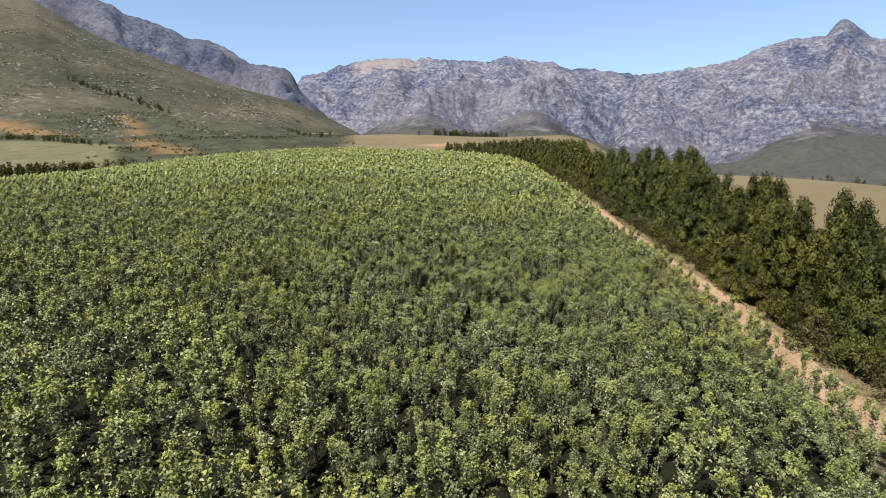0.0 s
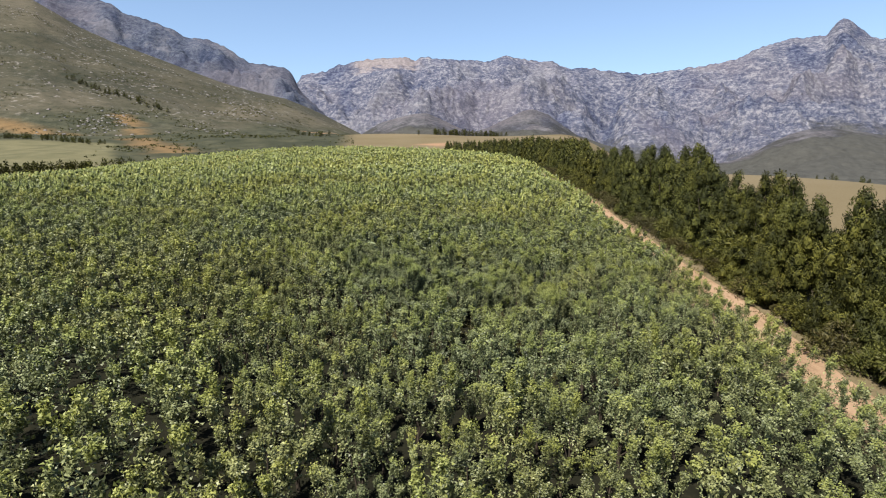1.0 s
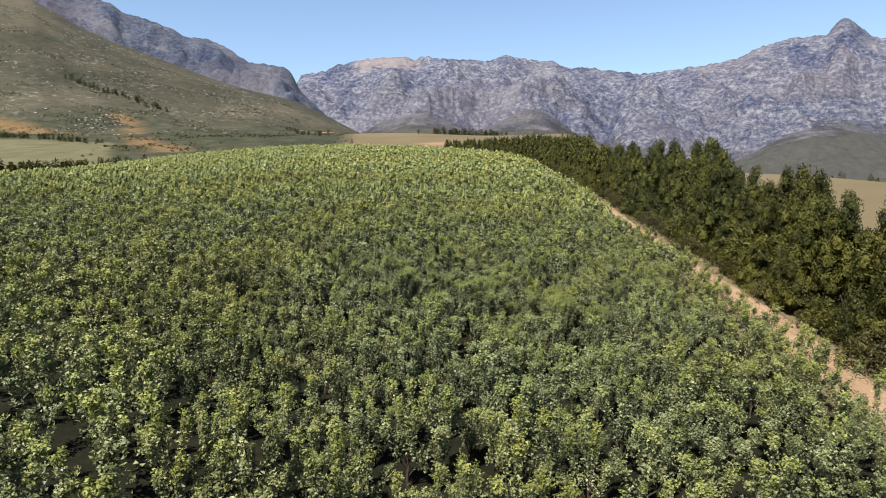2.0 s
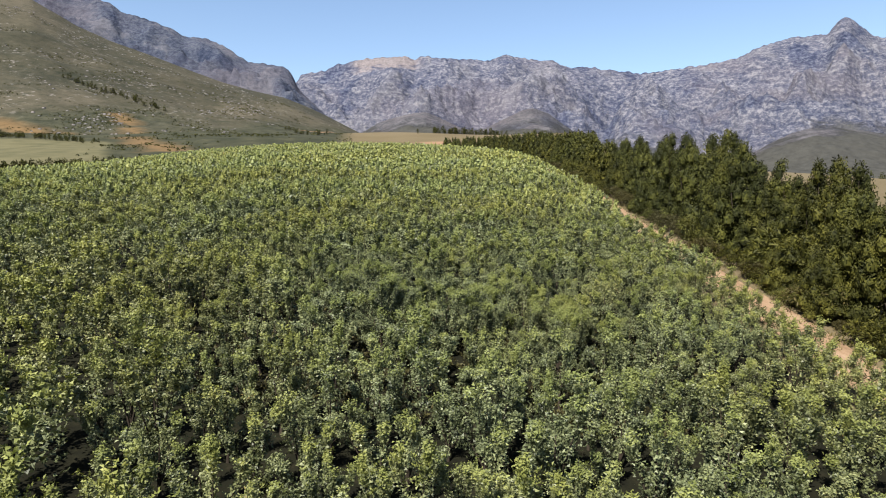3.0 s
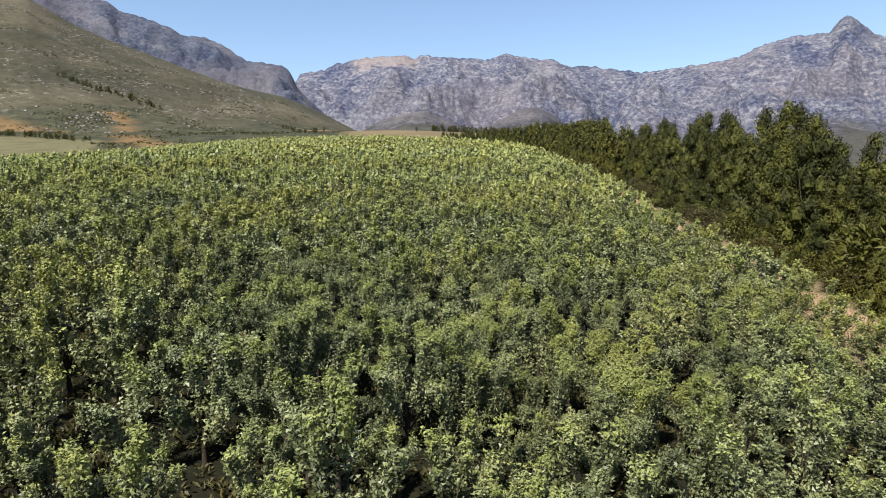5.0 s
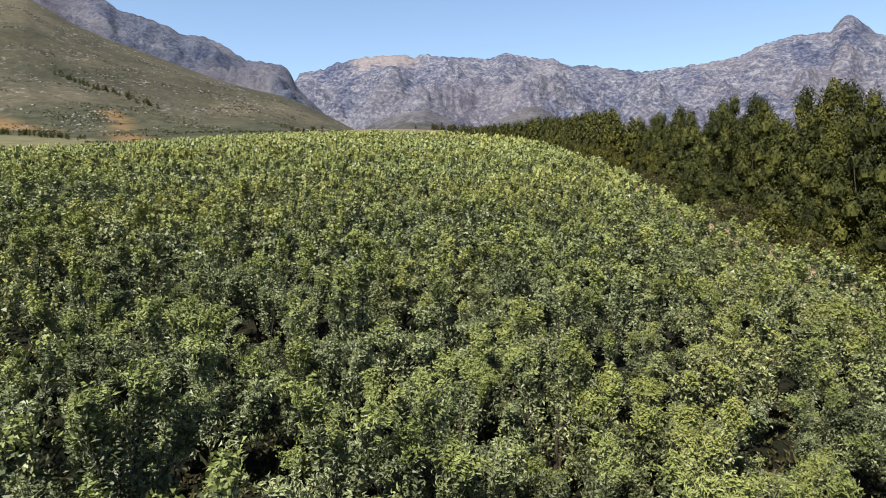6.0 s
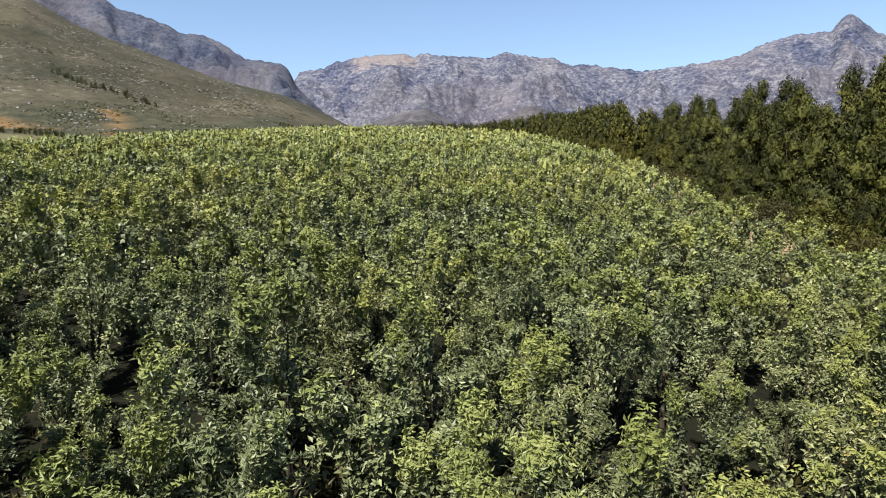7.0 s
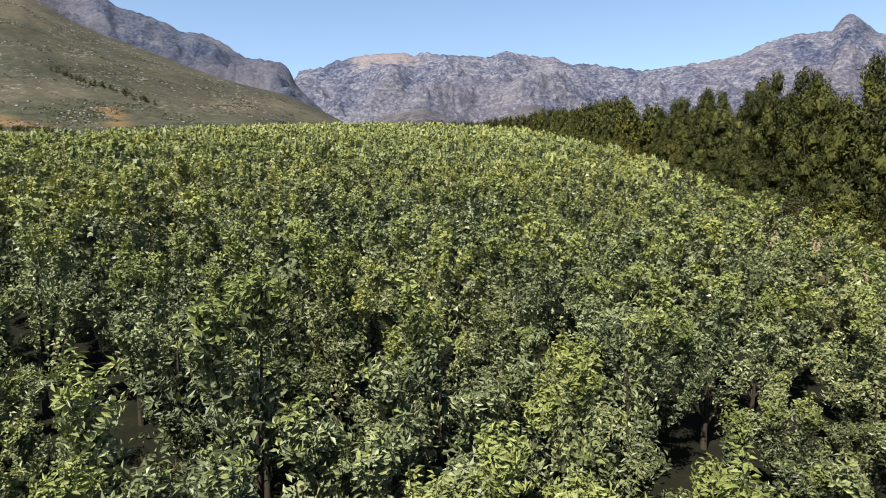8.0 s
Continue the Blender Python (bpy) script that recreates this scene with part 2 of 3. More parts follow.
def land(x, y):
    """Height of the ground anywhere."""
    x, y = np.asarray(x, float), np.asarray(y, float)
    near = canopy(x, y) - TREE - 11.0 * (np.maximum(x - 100, 0) / 80) ** 2 / (1 + np.maximum(x - 100, 0) / 160)
    u = x / np.maximum(y, 200)
    rise = np.interp(y, (450, 520, 650, 800, 950, 1100, 1500, 2500, 6000), (0.055, 0.072, 0.098, 0.117, 0.1255, 0.115, 0.09, 0.05, 0.02))
    far = EYE + y * rise * (1 - 0.9 * ease(0.18, 0.42, u)) - 60 * ease(0.8, 2.5, np.abs(u))
    far = far + 2.5 * np.sin(x / 47) * np.sin(y / 61 + 1)
    out = near + (far - near) * ease(352, 470, y)
    back = ease(-25, -400, y)
    return np.maximum(out, -60) * (1 - back) + back * -10


def mesh_object(name, verts, faces, material, parent=None, smooth=False, second=None, which=None):
    me = bpy.data.meshes.new(name)
    verts, faces = np.asarray(verts, np.float32), np.asarray(faces, np.int32)
    me.vertices.add(len(verts))
    me.vertices.foreach_set("co", verts.ravel())
    me.loops.add(faces.size)
    me.loops.foreach_set("vertex_index", faces.ravel())
    me.polygons.add(len(faces))
    me.polygons.foreach_set("loop_start", np.arange(0, faces.size, faces.shape[1], dtype=np.int32))
    me.polygons.foreach_set("use_smooth", np.full(len(faces), smooth))
    me.materials.append(material)
    if second:
        me.materials.append(second)
        me.polygons.foreach_set("material_index", np.asarray(which, np.int32))
    me.update(calc_edges=True)
    me.validate()
    ob = new(name, me)
    if parent:
        ob.parent = parent
    return ob


def grid_faces(rows, cols):
    a = (np.arange(rows - 1)[:, None] * cols + np.arange(cols - 1)[None]).ravel()
    return np.stack([a, a + 1, a + cols + 1, a + cols], 1)


def sheet(name, xs, ys, material):
    x, y = np.meshgrid(xs, ys)
    verts = np.stack([x, y, land(x, y)], -1).reshape(-1, 3)
    return mesh_object(name, verts, grid_faces(len(ys), len(xs)), material, smooth=True)


steps = lambda *runs: np.unique(np.concatenate([np.linspace(a, b, n) for a, b, n in runs]))
tagged(sheet("ground", steps((-9000, -1500, 12), (-1500, -400, 30), (-400, -60, 40), (-60, 60, 31), (60, 260, 30), (260, 1500, 24), (1500, 9000, 12)), steps((-6000, -60, 16), (-60, 380, 120), (380, 1200, 60), (1200, 9000, 20)), MAT["ground"]), "dry golden grass, shade-darkened orchard earth and scrub on rolling hills", "ground", kind="structure")

road_y = np.linspace(-120, 340, 231)
road_x = np.linspace(0, 1, 7)
rx, ry = np.meshgrid(road_x, road_y)
bend = lambda y: 35.0 * (np.maximum(y - 215, 0) / 130) ** 2
edge = lambda y: 26.5 + 0.3 * np.sin(y / 9) - bend(y)
rx = edge(ry) + rx * (4.4 + 0.3 * np.sin(ry / 5 + 1))
road = mesh_object("road", np.stack([rx, ry, land(rx, ry) + 0.05 - 0.04 * np.sin(np.linspace(0, 4 * np.pi, 7))[None]], -1).reshape(-1, 3), grid_faces(len(road_y), 7), MAT["road"], smooth=True)
tagged(road, "sandy farm track of bare tan earth beside the orchard", "road", kind="structure")


def mountain(name, label, knots, near, far, foot, power, rough, size, cols, rows, material, spurs=1.0, ravines=()):
    """A range whose skyline passes through knots of bearing and height, both per metre of distance; near and far: its depth."""
    knots = np.array(knots)
    u = np.linspace(knots[0, 0], knots[-1, 0], cols)
    top = np.interp(u, knots[:, 0], knots[:, 1]) * far + EYE
    verts = []
    back = max(4, rows // 8)
    for j in range(rows + back):
        s = j / (rows - 1)
        for i in range(cols):
            if s <= 1:
                y, z = near + (far - near) * s, foot + (top[i] - foot) * s**power
                fade = min(1.0, 0.1 + 2.2 * max(0.0, s - 0.12), 0.04 + 3.0 * (1 - s))
            else:
                y, z, fade = far + (s - 1) * (far - near) * 2.5, top[i] - (top[i] - foot) * min(1, (s - 1) * 6), 0.04
            x = u[i] * y
            p = Vector((x / size, y / size, z / size * 0.7))
            gully = sum(0.36**k * (0.55 - abs(noise.noise(p * 2.0**k + Vector((7.3 * k, 3.1, 0)))) * 2.2) for k in range(6))
            crag = noise.fractal(p * 9.0, 0.6, 2.1, 4)
            crest = rough * 0.05 * noise.noise(p * 14.0) + rough * 0.035 * noise.noise(p * 31.0)
            move = crest + rough * fade * (gully * spurs + 0.13 * crag)
            for at, lean, wide, deep in ravines:
                move -= deep * min(1.0, 4 * s, max(0.0, 3.0 * (1 - s))) * math.exp(-(((u[i] - at - lean * s) / wide) ** 2))
            verts.append((x, y, z + move))
    return tagged(mesh_object(name, verts, grid_faces(rows + back, cols), material, smooth=True), label, "mountain", kind="structure")


RANGE = [(-0.30, 0.17), (-0.228, 0.205), (-0.219, 0.218), (-0.181, 0.225), (-0.167, 0.233), (-0.118, 0.243), (-0.058, 0.246), (-0.043, 0.241), (-0.033, 0.246), (0.004, 0.242), (0.074, 0.24), (0.095, 0.25), (0.136, 0.242), (0.174, 0.238), (0.192, 0.228), (0.234, 0.228), (0.306, 0.222), (0.368, 0.226), (0.42, 0.235), (0.46, 0.244), (0.484, 0.257), (0.543, 0.275), (0.597, 0.279), (0.605, 0.290), (0.614, 0.301), (0.622, 0.305), (0.632, 0.303), (0.642, 0.296), (0.654, 0.288), (0.668, 0.279), (0.680, 0.275), (0.752, 0.283), (1.0, 0.22)]
RIDGE = [(-1.3, 0.45), (-0.815, 0.403), (-0.633, 0.365), (-0.545, 0.335), (-0.512, 0.327), (-0.497, 0.314), (-0.446, 0.298), (-0.416, 0.286), (-0.4, 0.275), (-0.371, 0.273), (-0.342, 0.263), (-0.3, 0.237), (-0.246, 0.23), (-0.235, 0.22), (-0.224, 0.196), (-0.198, 0.17), (-0.15, 0.12)]
HILL = [(-1.4, 0.52), (-0.816, 0.386), (-0.633, 0.332), (-0.563, 0.291), (-0.514, 0.269), (-0.455, 0.248), (-0.397, 0.226), (-0.343, 0.206), (-0.293, 0.192), (-0.246, 0.182), (-0.216, 0.17), (-0.18, 0.154), (-0.145, 0.136), (-0.11, 0.118), (-0.06, 0.09)]
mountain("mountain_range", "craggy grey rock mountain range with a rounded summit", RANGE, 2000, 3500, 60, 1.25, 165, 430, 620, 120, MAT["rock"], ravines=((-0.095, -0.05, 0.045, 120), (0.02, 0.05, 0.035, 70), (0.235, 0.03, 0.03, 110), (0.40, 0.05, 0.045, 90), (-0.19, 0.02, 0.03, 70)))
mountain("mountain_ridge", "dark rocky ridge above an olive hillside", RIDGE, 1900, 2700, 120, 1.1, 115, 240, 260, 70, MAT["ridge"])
APRON = [(-0.26, 0.09), (-0.16, 0.112), (-0.127, 0.127), (-0.098, 0.144), (-0.074, 0.151), (-0.048, 0.158), (-0.026, 0.160), (-0.004, 0.151), (0.014, 0.142), (0.04, 0.130), (0.058, 0.132), (0.08, 0.141), (0.102, 0.152), (0.125, 0.163), (0.141, 0.166), (0.165, 0.158), (0.185, 0.143), (0.21, 0.126), (0.25, 0.112), (0.30, 0.098), (0.40, 0.080), (0.45, 0.084), (0.48, 0.095), (0.515, 0.114), (0.546, 0.128), (0.573, 0.135), (0.605, 0.137), (0.635, 0.134), (0.692, 0.126), (0.80, 0.12), (1.0, 0.10)]
mountain("foothill", "smooth grey-green foothill below bare rock", APRON, 1350, 2080, 60, 1.0, 24, 170, 420, 80, MAT["apron"], 0.8)
hillside = mountain("hillside", "olive hillside with boulders and rust-coloured scrub", HILL, 850, 1900, 95, 1.15, 14, 260, 260, 90, MAT["hillside"], 0.8)


# ---- leaves, boughs and trees ----
def leaf_frame(rng, along, tumble, facing):
    """Directions along and across leaves that are turned to face a way."""
    n = len(along)
    face = rng.normal(size=(n, 3)) * tumble + facing
    face /= np.linalg.norm(face, axis=1, keepdims=True) + 1e-9
    along = along / np.linalg.norm(along, axis=1, keepdims=True)
    along = along - 0.8 * (along * face).sum(1, keepdims=True) * face
    along /= np.linalg.norm(along, axis=1, keepdims=True) + 1e-9
    across = np.cross(along, face)
    across /= np.linalg.norm(across, axis=1, keepdims=True) + 1e-9
    return along, across


def leaf_quads(rng, at, along, length, width, tumble=1.0, facing=(0, 0, 1), fold=0.2):
    """Kite-shaped leaves with a fold and a drooping tip, a quad each."""
    n = len(at)
    along, across = leaf_frame(rng, along, tumble, facing)
    up = np.cross(across, along)
    length, width = np.broadcast_to(length, n)[:, None], np.broadcast_to(width, n)[:, None]
    mid = at + along * length * 0.45
    quad = np.stack([at, mid + across * width / 2 + up * fold * width, at + along * length - up * 0.15 * length, mid - across * width / 2 + up * fold * width], 1)
    return quad.reshape(-1, 3)


def leaf_tris(rng, at, along, length, width, tumble=1.0, facing=(0, 0, 1)):
    """Small leaves seen from farther off, a triangle each, turned to face a way."""
    n = len(at)
    along, across = leaf_frame(rng, along, tumble, facing)
    length, width = np.broadcast_to(length, n)[:, None], np.broadcast_to(width, n)[:, None]
    return np.stack([at, at + along * length * 0.5 + across * width, at + along * length], 1).reshape(-1, 3)


def tuft_cores(rng, at, wide, tall):
    """Rough solid hearts of far leaf tufts, eight triangles each."""
    n = len(at)
    c = np.array([(1, 0, 0), (0, 1, 0), (-1, 0, 0), (0, -1, 0), (0, 0, 1), (0, 0, -1)], float)
    order = [k for a in range(4) for k in (a, (a + 1) % 4, 4, (a + 1) % 4, a, 5)]
    turn = rng.uniform(0, 2 * np.pi, n)
    c = c[None] * rng.uniform(0.65, 1.35, (n, len(c), 3)) + rng.normal(0, 0.15, (n, len(c), 3))
    x = c[..., 0] * np.cos(turn)[:, None] - c[..., 1] * np.sin(turn)[:, None]
    y = c[..., 0] * np.sin(turn)[:, None] + c[..., 1] * np.cos(turn)[:, None]
    return (np.stack([x * wide, y * wide, c[..., 2] * tall], -1) + at[:, None])[:, order].reshape(-1, 3)


def tris(n):
    return np.arange(3 * n, dtype=np.int32).reshape(-1, 3)


def quads(n):
    return np.arange(4 * n, dtype=np.int32).reshape(-1, 4)


def limb(points, radii, sides=6):
    """A tapered tube through points."""
    points, verts, faces = [Vector(p) for p in points], [], []
    for k, (p, r) in enumerate(zip(points, radii)):
        way = (points[min(k + 1, len(points) - 1)] - points[max(k - 1, 0)]).normalized()
        a = way.orthogonal().normalized()
        b = way.cross(a)
        verts += [p + (a * math.cos(t) + b * math.sin(t)) * r for t in (2 * math.pi * s / sides for s in range(sides))]
    for k in range(len(points) - 1):
        faces += [(k * sides + s, k * sides + (s + 1) % sides, (k + 1) * sides + (s + 1) % sides, (k + 1) * sides + s) for s in range(sides)]
    return verts, faces


def limbs(name, tubes, material, parent=None):
    verts, faces = [], []
    for points, radii, sides in tubes:
        v, f = limb(points, radii, sides)
        faces += [tuple(i + len(verts) for i in q) for q in f]
        verts += [tuple(p) for p in v]
    return mesh_object(name, verts, faces, material, parent, smooth=True)


def shoots(rng, height, radius, leaders, each, loose=0.12, low=0.12):
    """Base and tip of the upright shoots of an orchard tree, bunched into a plume at the head of each bough; low: the share that grows below the heads."""
    turn = rng.uniform(0, 2 * np.pi) + np.arange(leaders) * 2.4
    ring = np.sqrt((np.arange(leaders) + 0.3) / leaders) * rng.uniform(0.88, 1.1, leaders)
    peak = height * (1.02 - 0.46 * ring**2.2) * rng.uniform(0.66, 1.16, leaders)
    core = np.stack([np.cos(turn) * ring * radius, np.sin(turn) * ring * radius, peak], 1)
    foot = np.stack([core[:, 0] * 0.5, core[:, 1] * 0.5, np.full(leaders, 0.12 * height)], 1)
    under = rng.uniform(size=(leaders, each, 1)) < low
    t = np.where(under, rng.uniform(0.1, 0.7, (leaders, each, 1)), rng.uniform(0.66, 0.86, (leaders, each, 1)))
    base = foot[:, None] + (core - foot)[:, None] * t
    spread = rng.normal(0, 1, (leaders, each, 2)) * loose * np.where(under, 1.6, 1.0)
    rise = rng.uniform(0.26, 0.62, (leaders, each)) * np.where(under[..., 0], 1.0, 1.0 + 0.8 * (0.8 - t[..., 0]))
    tip = base + np.concatenate([spread + core[:, None, :2] * 0.06, rise[..., None]], 2)
    tip[:, 0], base[:, 0] = core, foot + (core - foot) * 0.7
    return core, base.reshape(-1, 3), tip.reshape(-1, 3)


def crown_leaves(seed, height, radius, leaders, each, per, length, width, make, share=0.15, loose=0.12, heart=0.15, solid=0.0):
    """Leaves of a crown, and which of them are young: along the shoots, and a shaded heart round the boughs."""
    rng = np.random.default_rng(seed)
    core, base, tip = shoots(rng, height, radius, leaders, each, loose)
    count = len(base)
    n = count * per
    t = rng.uniform(0.0, 1.05, (count, per, 1)) ** 0.8
    turn = rng.uniform(0, 2 * np.pi, (count, per))
    away = np.stack([np.cos(turn), np.sin(turn), rng.uniform(-0.3, 0.8, (count, per))], -1)
    spot = base[:, None] + (tip - base)[:, None] * t + away * rng.uniform(0.005, 0.10, (count, per, 1)) * (1.4 - 0.8 * t)
    fresh = (rng.uniform(size=leaders) < share).repeat(n // leaders)
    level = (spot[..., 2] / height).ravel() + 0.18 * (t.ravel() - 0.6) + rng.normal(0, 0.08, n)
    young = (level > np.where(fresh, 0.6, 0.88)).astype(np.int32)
    face = (spot - (core - (0, 0, 0.4)).repeat(each, 0)[:, None]) * (1, 1, 0.5)
    outward = (spot - (0, 0, 0.55 * height)) / (radius, radius, 0.5 * height)
    face = 0.6 * face / (np.linalg.norm(face, axis=-1, keepdims=True) + 0.03) + 0.5 * away + 0.35 * outward - (0, 0, 0.1)
    verts = make(rng, spot.reshape(-1, 3), (away + (0, 0, 0.25)).reshape(-1, 3), length * rng.uniform(0.7, 1.25, n), width * rng.uniform(0.75, 1.2, n), 0.3, face.reshape(-1, 3))
    inner = int(n * heart)
    which = rng.integers(0, leaders, inner)
    deep = core[which] * rng.uniform(0.3, 0.82, (inner, 1)) ** (1.0, 1.0, 0.8) + rng.normal(0, 0.09, (inner, 3))
    deep[:, 2] = np.maximum(deep[:, 2], 0.3)
    bulk = make(rng, deep, rng.normal(size=(inner, 3)) + (0, 0, 0.4), length * rng.uniform(1.0, 1.5, inner), width * rng.uniform(1.2, 1.7, inner))
    verts, young = np.concatenate([verts, bulk]), np.concatenate([young, np.zeros(inner, np.int32)])
    if solid:
        verts = np.concatenate([verts, tuft_cores(rng, core - (0, 0, 0.45), solid, 0.5)])
        young = np.concatenate([young, (rng.uniform(size=leaders * 8) < 0.9).astype(np.int32)])
    return verts, young


SIZES = [(3.7, 1.4), (4.0, 1.34), (3.4, 1.5), (3.7, 1.54), (3.5, 1.34), (3.2, 1.45)]
LEADERS = 5


def orchard_tree(seed, height, radius, each, per, length, width, make, twigs, share=0.2, loose=0.19):
    tree = new("orchard_tree")
    core, base, tip = shoots(np.random.default_rng(seed), height, radius, LEADERS, each, loose)
    tubes = [([(0, 0, -0.1), (0.02, 0.03, 0.4), (0.0, 0.04, 0.8), (0.03, 0.0, height * 0.6)], (0.09, 0.07, 0.055, 0.02), 6)]
    tubes += [([(0, 0, 0.5), c * 0.5 + Vector((0, 0, 0.25)), c * 0.8, c], (0.04, 0.026, 0.012, 0.003), 4) for c in map(Vector, core)]
    if twigs:
        tubes += [([b, t], (0.007, 0.003), 3) for b, t in zip(base[::twigs], tip[::twigs])]
    limbs("trunk", tubes, MAT["bark"], tree)
    verts, young = crown_leaves(seed, height, radius, LEADERS, each, per, length, width, make, share, loose, 0.26)
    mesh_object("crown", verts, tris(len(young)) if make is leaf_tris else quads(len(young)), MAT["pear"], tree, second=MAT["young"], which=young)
    return tree


def orchard_spots(y0, y1, row=2.4, gap=2.0):
    """Planting places along rows beside the track, and the size of each tree."""
    rng = np.random.default_rng(3)
    spots = []
    for r in range(int(330 / row)):
        for k in range(int(y0 / gap), int(y1 / gap)):
            y = (k + 0.5 * (r % 2)) * gap + rng.normal(0, 0.34)
            x = float(edge(y)) - 1.7 - r * row + (0.0 if r == 0 else 0.55 * (-1) ** k) + rng.normal(0, 0.28)
            size = np.clip(rng.normal(1, 0.17), 0.75, 1.05 if r == 0 else 1.25)
            if rng.uniform() < 0.004:
                continue
            if x > -(0.74 * max(y, 58) + 10):
                spots.append((x, y, size))
    return np.array(spots)


def tree_cloud(name, label, spots, kinds, seed):
    """One object of many trees that nobody could count."""
    rng = np.random.default_rng(seed)
    parts, ages = [], []
    which = rng.integers(0, len(kinds), len(spots))
    z = land(spots[:, 0], spots[:, 1])
    for k, (kind, young) in enumerate(kinds):
        at = np.nonzero(which == k)[0]
        turn, size = rng.uniform(0, 2 * np.pi, len(at)), spots[at, 2]
        c, s = np.cos(turn)[:, None], np.sin(turn)[:, None]
        x = (kind[None, :, 0] * c - kind[None, :, 1] * s) * size[:, None] + spots[at, 0][:, None]
        y = (kind[None, :, 0] * s + kind[None, :, 1] * c) * size[:, None] + spots[at, 1][:, None]
        parts.append(np.stack([x, y, kind[None, :, 2] * size[:, None] + z[at][:, None]], -1).reshape(-1, 3))
        ages.append(np.tile(young, len(at)))
    verts = np.concatenate(parts)
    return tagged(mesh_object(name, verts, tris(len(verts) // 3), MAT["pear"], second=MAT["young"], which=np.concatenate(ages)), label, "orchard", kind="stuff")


# the nearest trees stand one by one
fan = lambda x, y: abs(x - 4) < 0.70 * (y - 48) + 5.5
ahead = lambda x, y: 50 < y < 68 and fan(x, y)
nearest = lambda x, y: ahead(x, y) and y < 58
middle = lambda x, y: ahead(x, y) and y >= 58
beyond = lambda x, y: 68 <= y < 90 and fan(x, y)
below = lambda x, y: 26 < y < 58 and -0.42 * (y - 14) - 3 < x < 0.55 * (y - 14) + 2 and not ahead(x, y)
aside = lambda x, y: y < 95 and (y <= 16 or x < -0.75 * y - 3)
verge = lambda x, y: 16 < y < 72 and x > edge(y) - 11 and not ahead(x, y) and not below(x, y)
rest = lambda x, y: y < 95 and not aside(x, y) and not verge(x, y) and not ahead(x, y) and not below(x, y) and not beyond(x, y)
ORCHARD = orchard_spots(-14, 200)
among = lambda keep: np.array([spot for spot in ORCHARD if keep(spot[0], spot[1])])
rng = np.random.default_rng(5)


def plant_orchard(spots, first):
    for k, (x, y, size) in enumerate(spots):
        m = pose(x, y, float(land(x, y)), rng.normal(0, 2), rng.normal(0, 2), rng.uniform(0, 360))
        tree = copy_thing(first[k % len(first)], m) if k >= len(first) else first[k]
        tree.matrix_world = m
        tree.scale = (size, size, size)
        tagged(tree, "leafy green pear tree with upright shoots in the orchard", "fruit tree", "trees of the orchard")


plant_orchard(among(nearest), [orchard_tree(11 + k, h, r, 24, 62, 0.098, 0.041, leaf_quads, 2) for k, (h, r) in enumerate(SIZES)])
plant_orchard(among(middle), [orchard_tree(21 + k, h, r, 18, 46, 0.115, 0.053, leaf_quads, 4) for k, (h, r) in enumerate(SIZES)])
plant_orchard(among(below), [orchard_tree(31 + k, h, r, 17, 40, 0.112, 0.056, leaf_tris, 0, 0.08, 0.17) for k, (h, r) in enumerate(SIZES)])
kinds = lambda leaders, each, per, length, width, loose=0.18, solid=0.0, share=0.2: [crown_leaves(51 + k, h, r, leaders, each, per, length, width, leaf_tris, share, loose, 0.2, solid) for k, (h, r) in enumerate(SIZES)]
tree_cloud("lower_orchard_canopy", "green canopy of the orchard's lower rows", among(aside), kinds(5, 6, 3, 0.42, 0.24), 5)
tree_cloud("near_orchard_canopy", "dense green canopy of leafy pear trees", among(beyond), kinds(5, 15, 21, 0.16, 0.092), 6)
tree_cloud("orchard_canopy", "dense green canopy of closely planted pear trees", among(rest), kinds(5, 13, 18, 0.15, 0.088, share=0.1), 7)
tree_cloud("roadside_orchard_canopy", "dense leafy pear trees beside the sandy track", among(verge), kinds(5, 16, 32, 0.115, 0.060, share=0.1), 12)
tree_cloud("upper_orchard_canopy", "green orchard canopy rising over the slope", among(lambda x, y: 95 <= y < 135), kinds(5, 20, 4, 0.23, 0.15, 0.19, 0.24), 8)
tree_cloud("high_orchard_canopy", "green orchard canopy on the upper slope", among(lambda x, y: y >= 135), kinds(5, 14, 1, 0.33, 0.23, 0.2, 0.3), 10)
tree_cloud("far_orchard_canopy", "yellow-green orchard canopy running up to the hilltop", orchard_spots(200, 350, row=2.75, gap=2.2), kinds(5, 6, 1, 0.42, 0.26, 0.2, 0.32), 9)


# ---- the windbreak ----
ball_mesh = bmesh.new()
bmesh.ops.create_icosphere(ball_mesh, subdivisions=1, radius=1.0)
BALL = np.array([[tuple(v.co) for v in f.verts] for f in ball_mesh.faces]).reshape(-1, 3)
ball_mesh.free()


